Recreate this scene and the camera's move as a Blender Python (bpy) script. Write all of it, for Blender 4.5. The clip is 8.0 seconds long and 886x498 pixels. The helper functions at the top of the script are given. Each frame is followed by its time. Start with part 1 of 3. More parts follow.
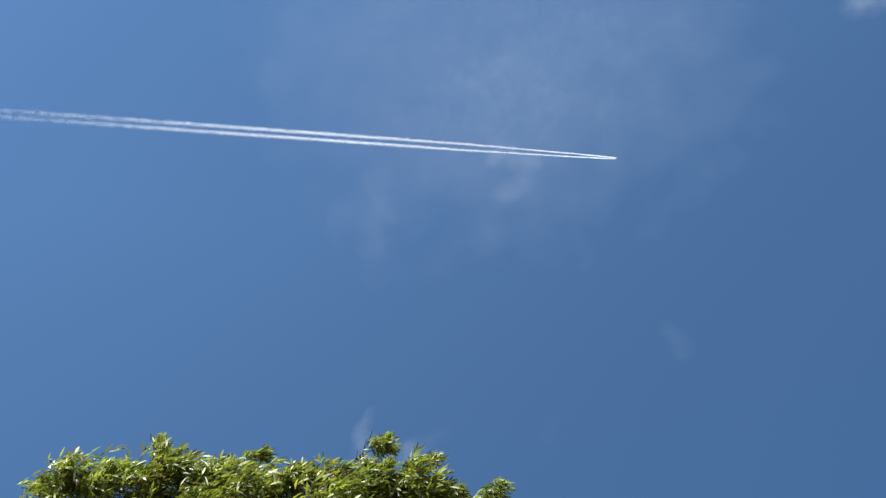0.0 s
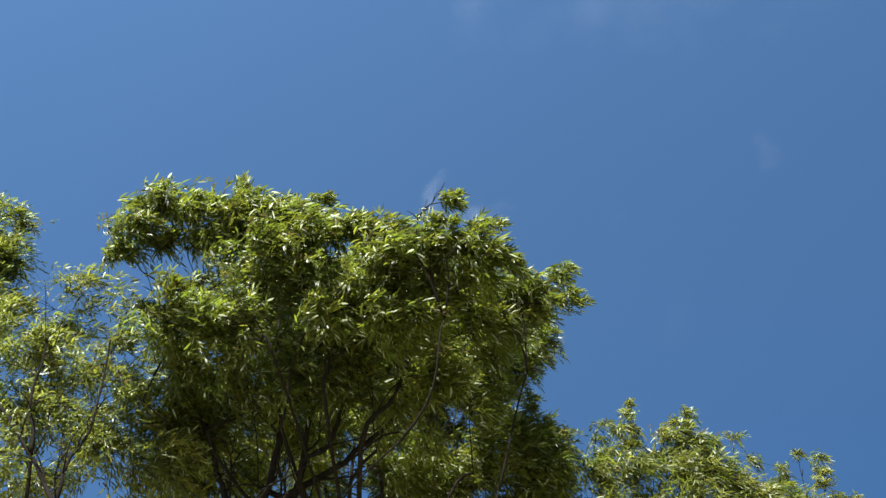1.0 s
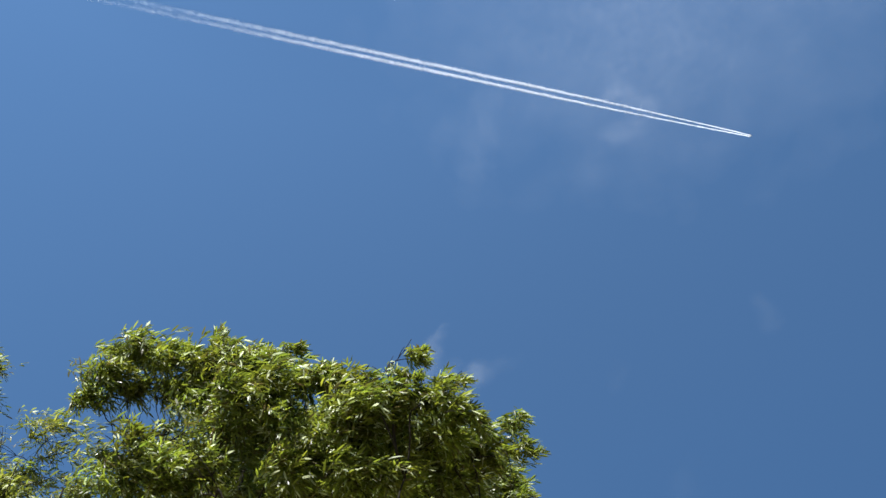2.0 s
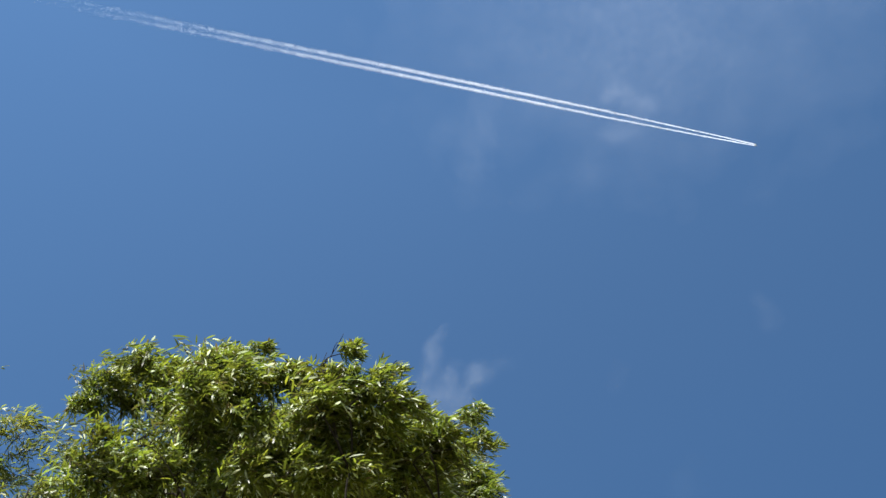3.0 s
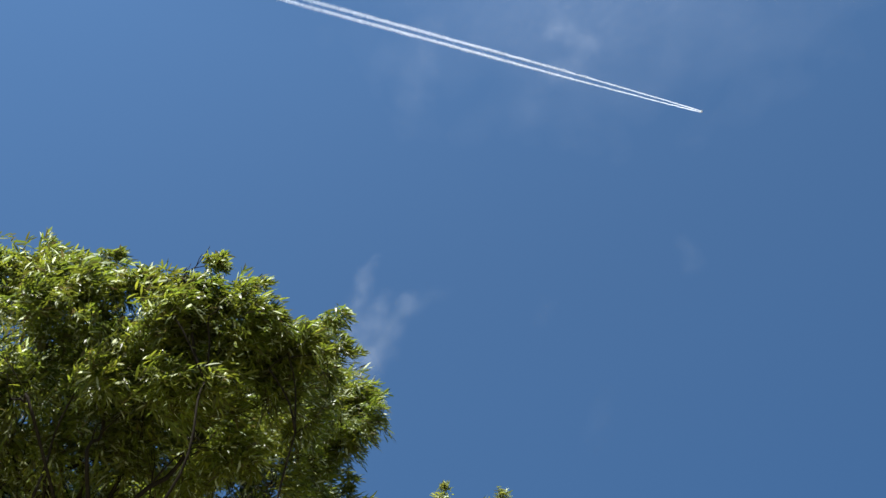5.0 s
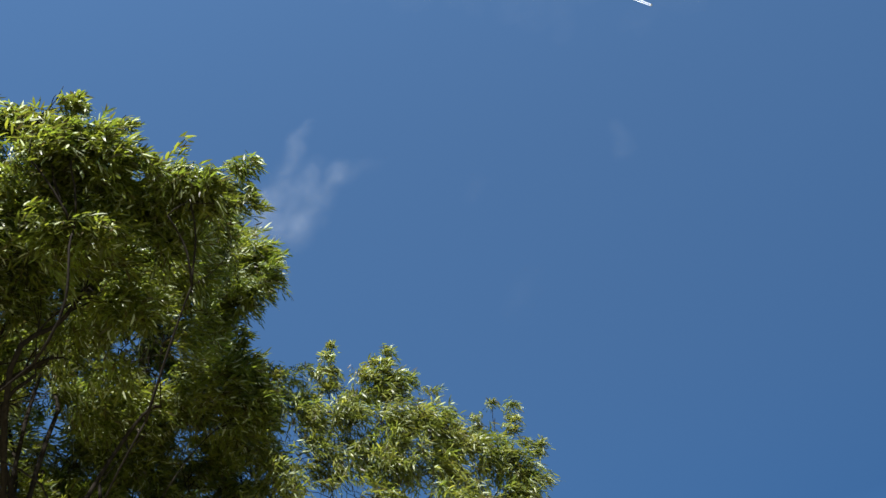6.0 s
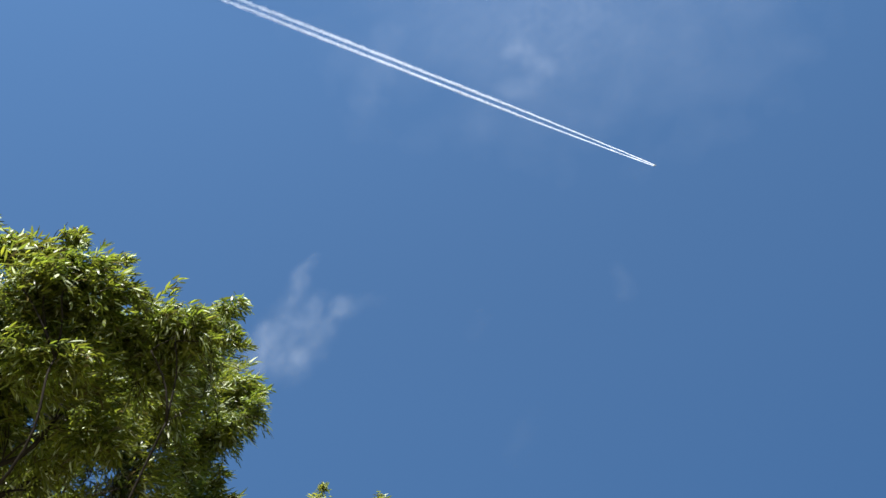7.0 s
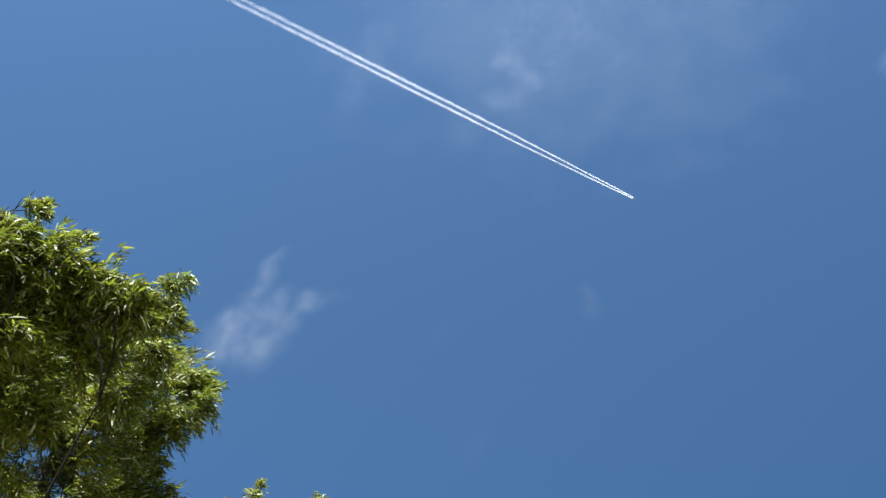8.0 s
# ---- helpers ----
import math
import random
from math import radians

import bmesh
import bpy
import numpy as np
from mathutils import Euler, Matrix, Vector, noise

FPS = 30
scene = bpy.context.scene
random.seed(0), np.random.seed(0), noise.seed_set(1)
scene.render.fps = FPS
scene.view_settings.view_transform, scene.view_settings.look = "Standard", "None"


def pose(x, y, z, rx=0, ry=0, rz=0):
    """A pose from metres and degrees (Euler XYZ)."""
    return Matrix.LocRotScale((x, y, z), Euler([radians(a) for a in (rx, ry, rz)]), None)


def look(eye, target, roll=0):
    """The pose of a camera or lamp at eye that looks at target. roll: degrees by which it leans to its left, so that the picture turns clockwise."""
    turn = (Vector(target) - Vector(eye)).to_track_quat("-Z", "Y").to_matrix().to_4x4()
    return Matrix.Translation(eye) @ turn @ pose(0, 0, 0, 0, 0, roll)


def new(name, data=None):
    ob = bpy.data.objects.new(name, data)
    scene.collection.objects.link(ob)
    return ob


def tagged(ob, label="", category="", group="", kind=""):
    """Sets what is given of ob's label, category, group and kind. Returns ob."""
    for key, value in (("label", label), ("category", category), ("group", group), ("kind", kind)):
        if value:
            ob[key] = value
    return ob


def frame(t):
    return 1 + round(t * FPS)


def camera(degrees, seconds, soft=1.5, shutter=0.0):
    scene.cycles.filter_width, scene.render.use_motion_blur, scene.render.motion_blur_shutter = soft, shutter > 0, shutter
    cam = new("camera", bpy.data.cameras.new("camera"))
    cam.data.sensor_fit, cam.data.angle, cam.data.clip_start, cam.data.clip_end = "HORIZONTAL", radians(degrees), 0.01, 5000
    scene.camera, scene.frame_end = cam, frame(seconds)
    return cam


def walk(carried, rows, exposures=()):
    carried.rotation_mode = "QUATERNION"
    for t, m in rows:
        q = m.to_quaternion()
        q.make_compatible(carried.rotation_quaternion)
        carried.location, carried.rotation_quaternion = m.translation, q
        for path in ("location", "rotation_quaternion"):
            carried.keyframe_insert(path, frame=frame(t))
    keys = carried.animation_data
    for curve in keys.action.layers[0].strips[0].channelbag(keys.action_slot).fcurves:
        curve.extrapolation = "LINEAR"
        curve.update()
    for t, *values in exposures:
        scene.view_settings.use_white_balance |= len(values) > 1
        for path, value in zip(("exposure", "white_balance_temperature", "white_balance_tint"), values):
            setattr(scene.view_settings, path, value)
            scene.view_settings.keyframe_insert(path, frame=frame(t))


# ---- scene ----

# The camera: held at eye height, carried two slow steps to the right while it tilts and leans.
cam = camera(60.0, 8.0, soft=1.5)
# seconds, x, y, z, yaw, pitch, lean
PATH = [
    (0, -0.066, 0.025, 1.60, -13.58, 59.01, -19.30),
    (0.3, -0.042, 0.025, 1.60, -3.35, 58.66, -4.82),
    (0.5, -0.025, 0.026, 1.60, -1.60, 56.03, -4.13),
    (0.7, -0.015, 0.016, 1.60, -0.73, 48.72, -3.61),
    (0.9, -0.005, 0.005, 1.60, -0.24, 43.87, -1.73),
    (1, 0.000, 0.000, 1.60, 0.00, 43.00, 0.00),
    (1.1, 0.025, -0.001, 1.60, 0.07, 42.84, 0.27),
    (1.2, 0.050, -0.002, 1.60, 0.21, 43.44, 1.22),
    (1.4, 0.099, -0.005, 1.60, 0.68, 52.82, 0.82),
    (1.5, 0.124, -0.006, 1.60, 0.84, 53.66, 1.75),
    (1.7, 0.193, 0.000, 1.60, 0.47, 54.64, 1.95),
    (2.8, 0.570, 0.037, 1.60, 0.65, 53.79, 0.77),
    (3, 0.639, 0.043, 1.60, 0.33, 54.53, 1.23),
    (3.5, 0.814, 0.081, 1.60, -3.35, 54.17, -2.60),
    (4, 0.949, 0.110, 1.60, -4.63, 54.20, -2.90),
    (4.2, 1.004, 0.128, 1.60, -6.71, 52.63, -4.40),
    (5.3, 1.308, 0.228, 1.60, -7.31, 48.29, -1.71),
    (5.5, 1.364, 0.246, 1.60, -4.82, 46.93, 1.41),
    (5.7, 1.420, 0.251, 1.60, -8.68, 44.29, 0.28),
    (6, 1.503, 0.258, 1.60, -13.89, 39.59, -3.69),
    (6.3, 1.568, 0.239, 1.60, -14.86, 41.07, -1.79),
    (6.5, 1.611, 0.227, 1.60, -15.19, 48.25, -1.70),
    (7, 1.666, 0.213, 1.60, -14.38, 49.80, -2.21),
    (7.5, 1.717, 0.184, 1.60, -16.00, 51.18, 3.06),
    (8, 1.789, 0.129, 1.60, -17.64, 50.09, 0.31),
]

EXPOSURE = [(0, 1.38), (0.5, 1.37), (1.0, 1.60), (1.5, 1.47), (3.5, 1.42), (5.5, 1.40), (6.0, 1.44), (6.5, 1.5), (7.5, 1.6), (8.0, 1.56)]


def held(x, y, z, yaw, pitch, lean):
    return pose(x, y, z, 90 + pitch, 0, yaw) @ pose(0, 0, 0, 0, 0, lean)


walk(cam, [(row[0], held(*row[1:])) for row in PATH], exposures=[(t, stops, 6500, 10) for t, stops in EXPOSURE])

# ---- daylight ----
SUN_AZIMUTH, SUN_HEIGHT = -152.0, 53.0      # degrees from +y towards +x, degrees above the horizon
world = bpy.data.worlds.new("sky")
world.use_nodes = True
scene.world = world
wn = world.node_tree
sky = wn.nodes.new("ShaderNodeTexSky")
sky.sky_type = "NISHITA"
sky.sun_disc = False
sky.sun_elevation = radians(SUN_HEIGHT)
sky.sun_rotation = radians(SUN_AZIMUTH)
sky.altitude = 2500
sky.air_density, sky.dust_density, sky.ozone_density = 1.0, 0.25, 8.0
tint = wn.nodes.new("ShaderNodeMix")       # clean, dry air: a deeper blue
tint.data_type, tint.blend_type = "RGBA", "MULTIPLY"
tint.inputs[0].default_value = 1.0
height = wn.nodes.new("ShaderNodeSeparateXYZ")
wn.links.new(wn.nodes.new("ShaderNodeTexCoord").outputs["Generated"], height.inputs[0])
deep = wn.nodes.new("ShaderNodeValToRGB")  # and hardly any haze low down
deep.color_ramp.elements.new(0.6)
for e, (at, colour) in zip(deep.color_ramp.elements, ((0.25, (0.25, 0.35, 0.38)), (0.6, (0.70, 0.80, 0.74)), (0.9, (1.06, 1.14, 1.00)))):
    e.position, e.color = at, (*colour, 1)
slope = wn.nodes.new("ShaderNodeMath")      # deeper low down and away from the sun
slope.operation = "MULTIPLY_ADD"
slope.inputs[1].default_value = -0.10
wn.links.new(height.outputs["X"], slope.inputs[0])
wn.links.new(height.outputs["Z"], slope.inputs[2])
wn.links.new(slope.outputs[0], deep.inputs[0])
wn.links.new(deep.outputs[0], tint.inputs[7])
wn.links.new(sky.outputs[0], tint.inputs[6])
wn.links.new(tint.outputs[2], wn.nodes["Background"].inputs[0])
wn.nodes["Background"].inputs[1].default_value = 0.085

sun_way = Vector((math.sin(radians(SUN_AZIMUTH)) * math.cos(radians(SUN_HEIGHT)),
                  math.cos(radians(SUN_AZIMUTH)) * math.cos(radians(SUN_HEIGHT)), math.sin(radians(SUN_HEIGHT))))
sun_data = bpy.data.lights.new("sun", "SUN")
sun_data.energy, sun_data.angle, sun_data.color = 5.0, radians(0.53), (1.0, 0.98, 0.94)
sun = new("sun", sun_data)
sun.matrix_basis = look(sun_way * 60, (0, 0, 0))

WIND = Vector((0.93, -0.25, 0.10)).normalized()


# ---- materials ----
def material(name):
    m = bpy.data.materials.new(name)
    m.use_nodes = True
    return m, m.node_tree.nodes, m.node_tree.links, m.node_tree.nodes["Principled BSDF"]


def ramp(nodes, stops):
    r = nodes.new("ShaderNodeValToRGB")
    while len(r.color_ramp.elements) < len(stops):
        r.color_ramp.elements.new(0.5)
    for e, (at, colour) in zip(r.color_ramp.elements, stops):
        e.position, e.color = at, (*colour, 1)
    return r


def leaf_material(name, dark, fresh, yellow, pale, glow):
    """Narrow leathery leaves: each leaf has its own green, a few are pale as turned undersides and as glints put into
    the colour, and light passes through.
    """
    m, n, l, bsdf = material(name)
    geo = n.new("ShaderNodeNewGeometry")
    tint = ramp(n, [(0.0, (0.060, 0.050, 0.020)), (0.04, (0.058, 0.052, 0.018)), (0.14, dark), (0.46, fresh), (0.74, yellow), (0.90, fresh), (0.95, pale), (1.0, pale)])
    tint.color_ramp.interpolation = "LINEAR"
    l.new(geo.outputs["Random Per Island"], tint.inputs[0])
    coord = n.new("ShaderNodeTexCoord")
    patches = n.new("ShaderNodeTexNoise")
    patches.inputs["Scale"].default_value, patches.inputs["Detail"].default_value = 1.6, 3
    l.new(coord.outputs["Object"], patches.inputs["Vector"])
    shift = n.new("ShaderNodeMapRange")
    shift.inputs["From Min"].default_value, shift.inputs["From Max"].default_value = 0.3, 0.7
    shift.inputs["To Min"].default_value, shift.inputs["To Max"].default_value = 0.72, 1.3
    l.new(patches.outputs["Fac"], shift.inputs["Value"])
    veins = n.new("ShaderNodeTexNoise")
    veins.inputs["Scale"].default_value = 140
    l.new(coord.outputs["Object"], veins.inputs["Vector"])
    mult = n.new("ShaderNodeHueSaturation")
    l.new(tint.outputs[0], mult.inputs["Color"])
    clumps = n.new("ShaderNodeTexNoise")       # some sprays are younger and yellower than others
    clumps.inputs["Scale"].default_value, clumps.inputs["Detail"].default_value = 2.6, 2
    l.new(coord.outputs["Object"], clumps.inputs["Vector"])
    age = n.new("ShaderNodeMapRange")
    age.inputs["From Min"].default_value, age.inputs["From Max"].default_value = 0.35, 0.65
    age.inputs["To Min"].default_value, age.inputs["To Max"].default_value = 0.508, 0.484
    l.new(clumps.outputs["Fac"], age.inputs["Value"])
    l.new(age.outputs[0], mult.inputs["Hue"])
    l.new(shift.outputs[0], mult.inputs["Value"])
    l.new(mult.outputs[0], bsdf.inputs["Base Color"])
    rough = n.new("ShaderNodeMapRange")
    rough.inputs["To Min"].default_value, rough.inputs["To Max"].default_value = 0.27, 0.47
    l.new(veins.outputs["Fac"], rough.inputs["Value"])
    l.new(rough.outputs[0], bsdf.inputs["Roughness"])
    bsdf.inputs["Specular IOR Level"].default_value = 0.38
    bump = n.new("ShaderNodeBump")
    bump.inputs["Strength"].default_value, bump.inputs["Distance"].default_value = 0.25, 0.002
    l.new(veins.outputs["Fac"], bump.inputs["Height"])
    l.new(bump.outputs[0], bsdf.inputs["Normal"])
    through_light = n.new("ShaderNodeBsdfTranslucent")
    warm = n.new("ShaderNodeHueSaturation")
    warm.inputs["Hue"].default_value, warm.inputs["Saturation"].default_value, warm.inputs["Value"].default_value = 0.495, 1.08, 1.9
    l.new(mult.outputs[0], warm.inputs["Color"])
    l.new(warm.outputs[0], through_light.inputs["Color"])
    mix = n.new("ShaderNodeMixShader")
    mix.inputs[0].default_value = glow
    l.new(bsdf.outputs[0], mix.inputs[1])
    l.new(through_light.outputs[0], mix.inputs[2])
    l.new(mix.outputs[0], n["Material Output"].inputs["Surface"])
    return m


def bark_material():
    m, n, l, bsdf = material("bark")
    coord = n.new("ShaderNodeTexCoord")
    stretch = n.new("ShaderNodeMapping")
    stretch.inputs["Scale"].default_value = (1, 1, 0.25)
    l.new(coord.outputs["Object"], stretch.inputs["Vector"])
    ridges = n.new("ShaderNodeTexNoise")
    ridges.inputs["Scale"].default_value, ridges.inputs["Detail"].default_value = 38, 6
    l.new(stretch.outputs[0], ridges.inputs["Vector"])
    tone = ramp(n, [(0.3, (0.010, 0.008, 0.006)), (0.6, (0.018, 0.015, 0.012)), (0.85, (0.048, 0.041, 0.034))])
    l.new(ridges.outputs["Fac"], tone.inputs[0])
    l.new(tone.outputs[0], bsdf.inputs["Base Color"])
    bsdf.inputs["Roughness"].default_value, bsdf.inputs["Specular IOR Level"].default_value = 0.95, 0.08
    bump = n.new("ShaderNodeBump")
    bump.inputs["Strength"].default_value, bump.inputs["Distance"].default_value = 0.7, 0.01
    l.new(ridges.outputs["Fac"], bump.inputs["Height"])
    l.new(bump.outputs[0], bsdf.inputs["Normal"])
    return m


def grass_material():
    m, n, l, bsdf = material("grass")
    coord = n.new("ShaderNodeTexCoord")
    fine, wide = n.new("ShaderNodeTexNoise"), n.new("ShaderNodeTexNoise")
    fine.inputs["Scale"].default_value, fine.inputs["Detail"].default_value = 25, 6
    wide.inputs["Scale"].default_value, wide.inputs["Detail"].default_value = 0.15, 5
    add = n.new("ShaderNodeMix")
    for t in (fine, wide):
        l.new(coord.outputs["Object"], t.inputs["Vector"])
    l.new(fine.outputs["Fac"], add.inputs["A"])
    l.new(wide.outputs["Fac"], add.inputs["B"])
    add.inputs["Factor"].default_value = 0.5
    # straw tones picked so the unseen ground throws warm light up into the leaves
    tone = ramp(n, [(0.3, (0.10, 0.085, 0.038)), (0.5, (0.185, 0.16, 0.072)), (0.7, (0.28, 0.24, 0.125))])
    l.new(add.outputs["Result"], tone.inputs[0])
    l.new(tone.outputs[0], bsdf.inputs["Base Color"])
    bsdf.inputs["Roughness"].default_value = 0.9
    bump = n.new("ShaderNodeBump")
    bump.inputs["Strength"].default_value = 0.6
    l.new(fine.outputs["Fac"], bump.inputs["Height"])
    l.new(bump.outputs[0], bsdf.inputs["Normal"])
    return m


def vapour_material(name, tone):
    """Ice crystals: bright matt white that also lets light through."""
    m, n, l, bsdf = material(name)
    diffuse, back = n.new("ShaderNodeBsdfDiffuse"), n.new("ShaderNodeBsdfTranslucent")
    geo = n.new("ShaderNodeNewGeometry")
    shade = ramp(n, [(0.0, tuple(c * 0.96 for c in tone)), (1.0, tone)])
    l.new(geo.outputs["Random Per Island"], shade.inputs[0])
    for s in (diffuse, back):
        l.new(shade.outputs[0], s.inputs["Color"])
    mix = n.new("ShaderNodeMixShader")
    mix.inputs[0].default_value = 0.80
    l.new(diffuse.outputs[0], mix.inputs[1])
    l.new(back.outputs[0], mix.inputs[2])
    l.new(mix.outputs[0], n["Material Output"].inputs["Surface"])
    return m


def cloud_material():
    """Thin ice cloud: white crystals, as dense as the layer's own thickness says, finely mottled."""
    m = vapour_material("cloud_ice", (0.91, 0.95, 1.0))
    n, l = m.node_tree.nodes, m.node_tree.links
    ice = n["Material Output"].inputs["Surface"].links[0].from_socket
    thick = n.new("ShaderNodeAttribute")
    thick.attribute_name = "vapour"
    coord, mottle = n.new("ShaderNodeTexCoord"), n.new("ShaderNodeTexNoise")
    mottle.inputs["Scale"].default_value, mottle.inputs["Detail"].default_value = 0.035, 5
    l.new(coord.outputs["Object"], mottle.inputs["Vector"])
    spread = n.new("ShaderNodeMapRange")
    spread.inputs["From Min"].default_value, spread.inputs["From Max"].default_value = 0.3, 0.7
    spread.inputs["To Min"].default_value, spread.inputs["To Max"].default_value = 0.7, 1.3
    l.new(mottle.outputs["Fac"], spread.inputs["Value"])
    amount = n.new("ShaderNodeMath")
    amount.operation = "MULTIPLY"
    l.new(thick.outputs["Fac"], amount.inputs[0])
    l.new(spread.outputs[0], amount.inputs[1])
    clear, mix = n.new("ShaderNodeBsdfTransparent"), n.new("ShaderNodeMixShader")
    l.new(amount.outputs[0], mix.inputs[0])
    l.new(clear.outputs[0], mix.inputs[1])
    l.new(ice, mix.inputs[2])
    l.new(mix.outputs[0], n["Material Output"].inputs["Surface"])
    return m


def paint_material(name, colour, rough, metal=0.0):
    m, n, l, bsdf = material(name)
    grime = n.new("ShaderNodeTexNoise")
    grime.inputs["Scale"].default_value, grime.inputs["Detail"].default_value = 0.7, 5
    tone = ramp(n, [(0.3, tuple(c * 0.85 for c in colour)), (0.7, colour)])
    l.new(grime.outputs["Fac"], tone.inputs[0])
    l.new(tone.outputs[0], bsdf.inputs["Base Color"])
    bsdf.inputs["Roughness"].default_value, bsdf.inputs["Metallic"].default_value = rough, metal
    return m


LEAF = leaf_material("olive_leaf", (0.054, 0.060, 0.011), (0.086, 0.120, 0.020), (0.140, 0.162, 0.026), (0.34, 0.38, 0.25), 0.50)
LEAF_BLUE = leaf_material("grey_green_leaf", (0.060, 0.074, 0.016), (0.104, 0.136, 0.026), (0.182, 0.194, 0.038), (0.34, 0.38, 0.25), 0.50)
BARK = bark_material()
GRASS = grass_material()
TRAIL = vapour_material("contrail_ice", (0.925, 0.95, 1.0))
CLOUD = cloud_material()
HULL = paint_material("aircraft_paint", (0.80, 0.81, 0.83), 0.35)
METAL = paint_material("engine_metal", (0.35, 0.36, 0.38), 0.4, 0.6)


# ---- mesh helpers ----
def mesh_from(name, verts, faces, mat, smooth=False):
    me = bpy.data.meshes.new(name)
    me.from_pydata([tuple(v) for v in verts], [], faces)
    me.materials.append(mat)
    if smooth:
        me.polygons.foreach_set("use_smooth", [True] * len(me.polygons))
    me.update()
    return me


def part(name, me, parent, label="", at=None):
    ob = new(name, me)
    ob.parent = parent
    if at is not None:
        ob.matrix_basis = at
    if label:
        tagged(ob, label)
    return ob


def tube(points, radii, sides=6):
    """A tapered, closed tube along a polyline."""
    pts = [Vector(p) for p in points]
    verts, faces = [], []
    for i, p in enumerate(pts):
        way = (pts[min(i + 1, len(pts) - 1)] - pts[max(i - 1, 0)]).normalized()
        side = way.cross(Vector((0.31, 0.77, 0.55))).normalized()
        other = way.cross(side)
        for k in range(sides):
            a = 2 * math.pi * k / sides
            verts.append(p + (side * math.cos(a) + other * math.sin(a)) * radii[i])
    for i in range(len(pts) - 1):
        for k in range(sides):
            a, b = i * sides + k, i * sides + (k + 1) % sides
            faces.append((a, b, b + sides, a + sides))
    faces.append(tuple(range(sides))[::-1])
    faces.append(tuple(range((len(pts) - 1) * sides, len(pts) * sides)))
    return verts, faces


def join(pieces):
    verts, faces = [], []
    for v, f in pieces:
        n = len(verts)
        verts += v
        faces += [tuple(i + n for i in face) for face in f]
    return verts, faces


def bough(a, b, r0, r1, rng, steps=7, bend=0.10, sides=6):
    """A crooked branch from a to b that first rises and then arches over."""
    a, b = Vector(a), Vector(b)
    span = (b - a).length
    pts = []
    sway, kink = Vector(rng.normal(0, 1, 3)), Vector(rng.normal(0, 1, 3))
    for i in range(steps + 1):
        s = i / steps
        p = a.lerp(b, s)
        p += Vector((0, 0, 1)) * math.sin(math.pi * s) * span * 0.06
        p += (sway * math.sin(math.pi * s) + kink * 0.45 * math.sin(2 * math.pi * s)) * span * bend * 0.45
        pts.append(p)
    radii = [r0 + (r1 - r0) * (i / steps) ** 0.8 for i in range(steps + 1)]
    return tube(pts, radii, sides), pts


def unit(v):
    return v / np.maximum(np.linalg.norm(v, axis=-1, keepdims=True), 1e-9)


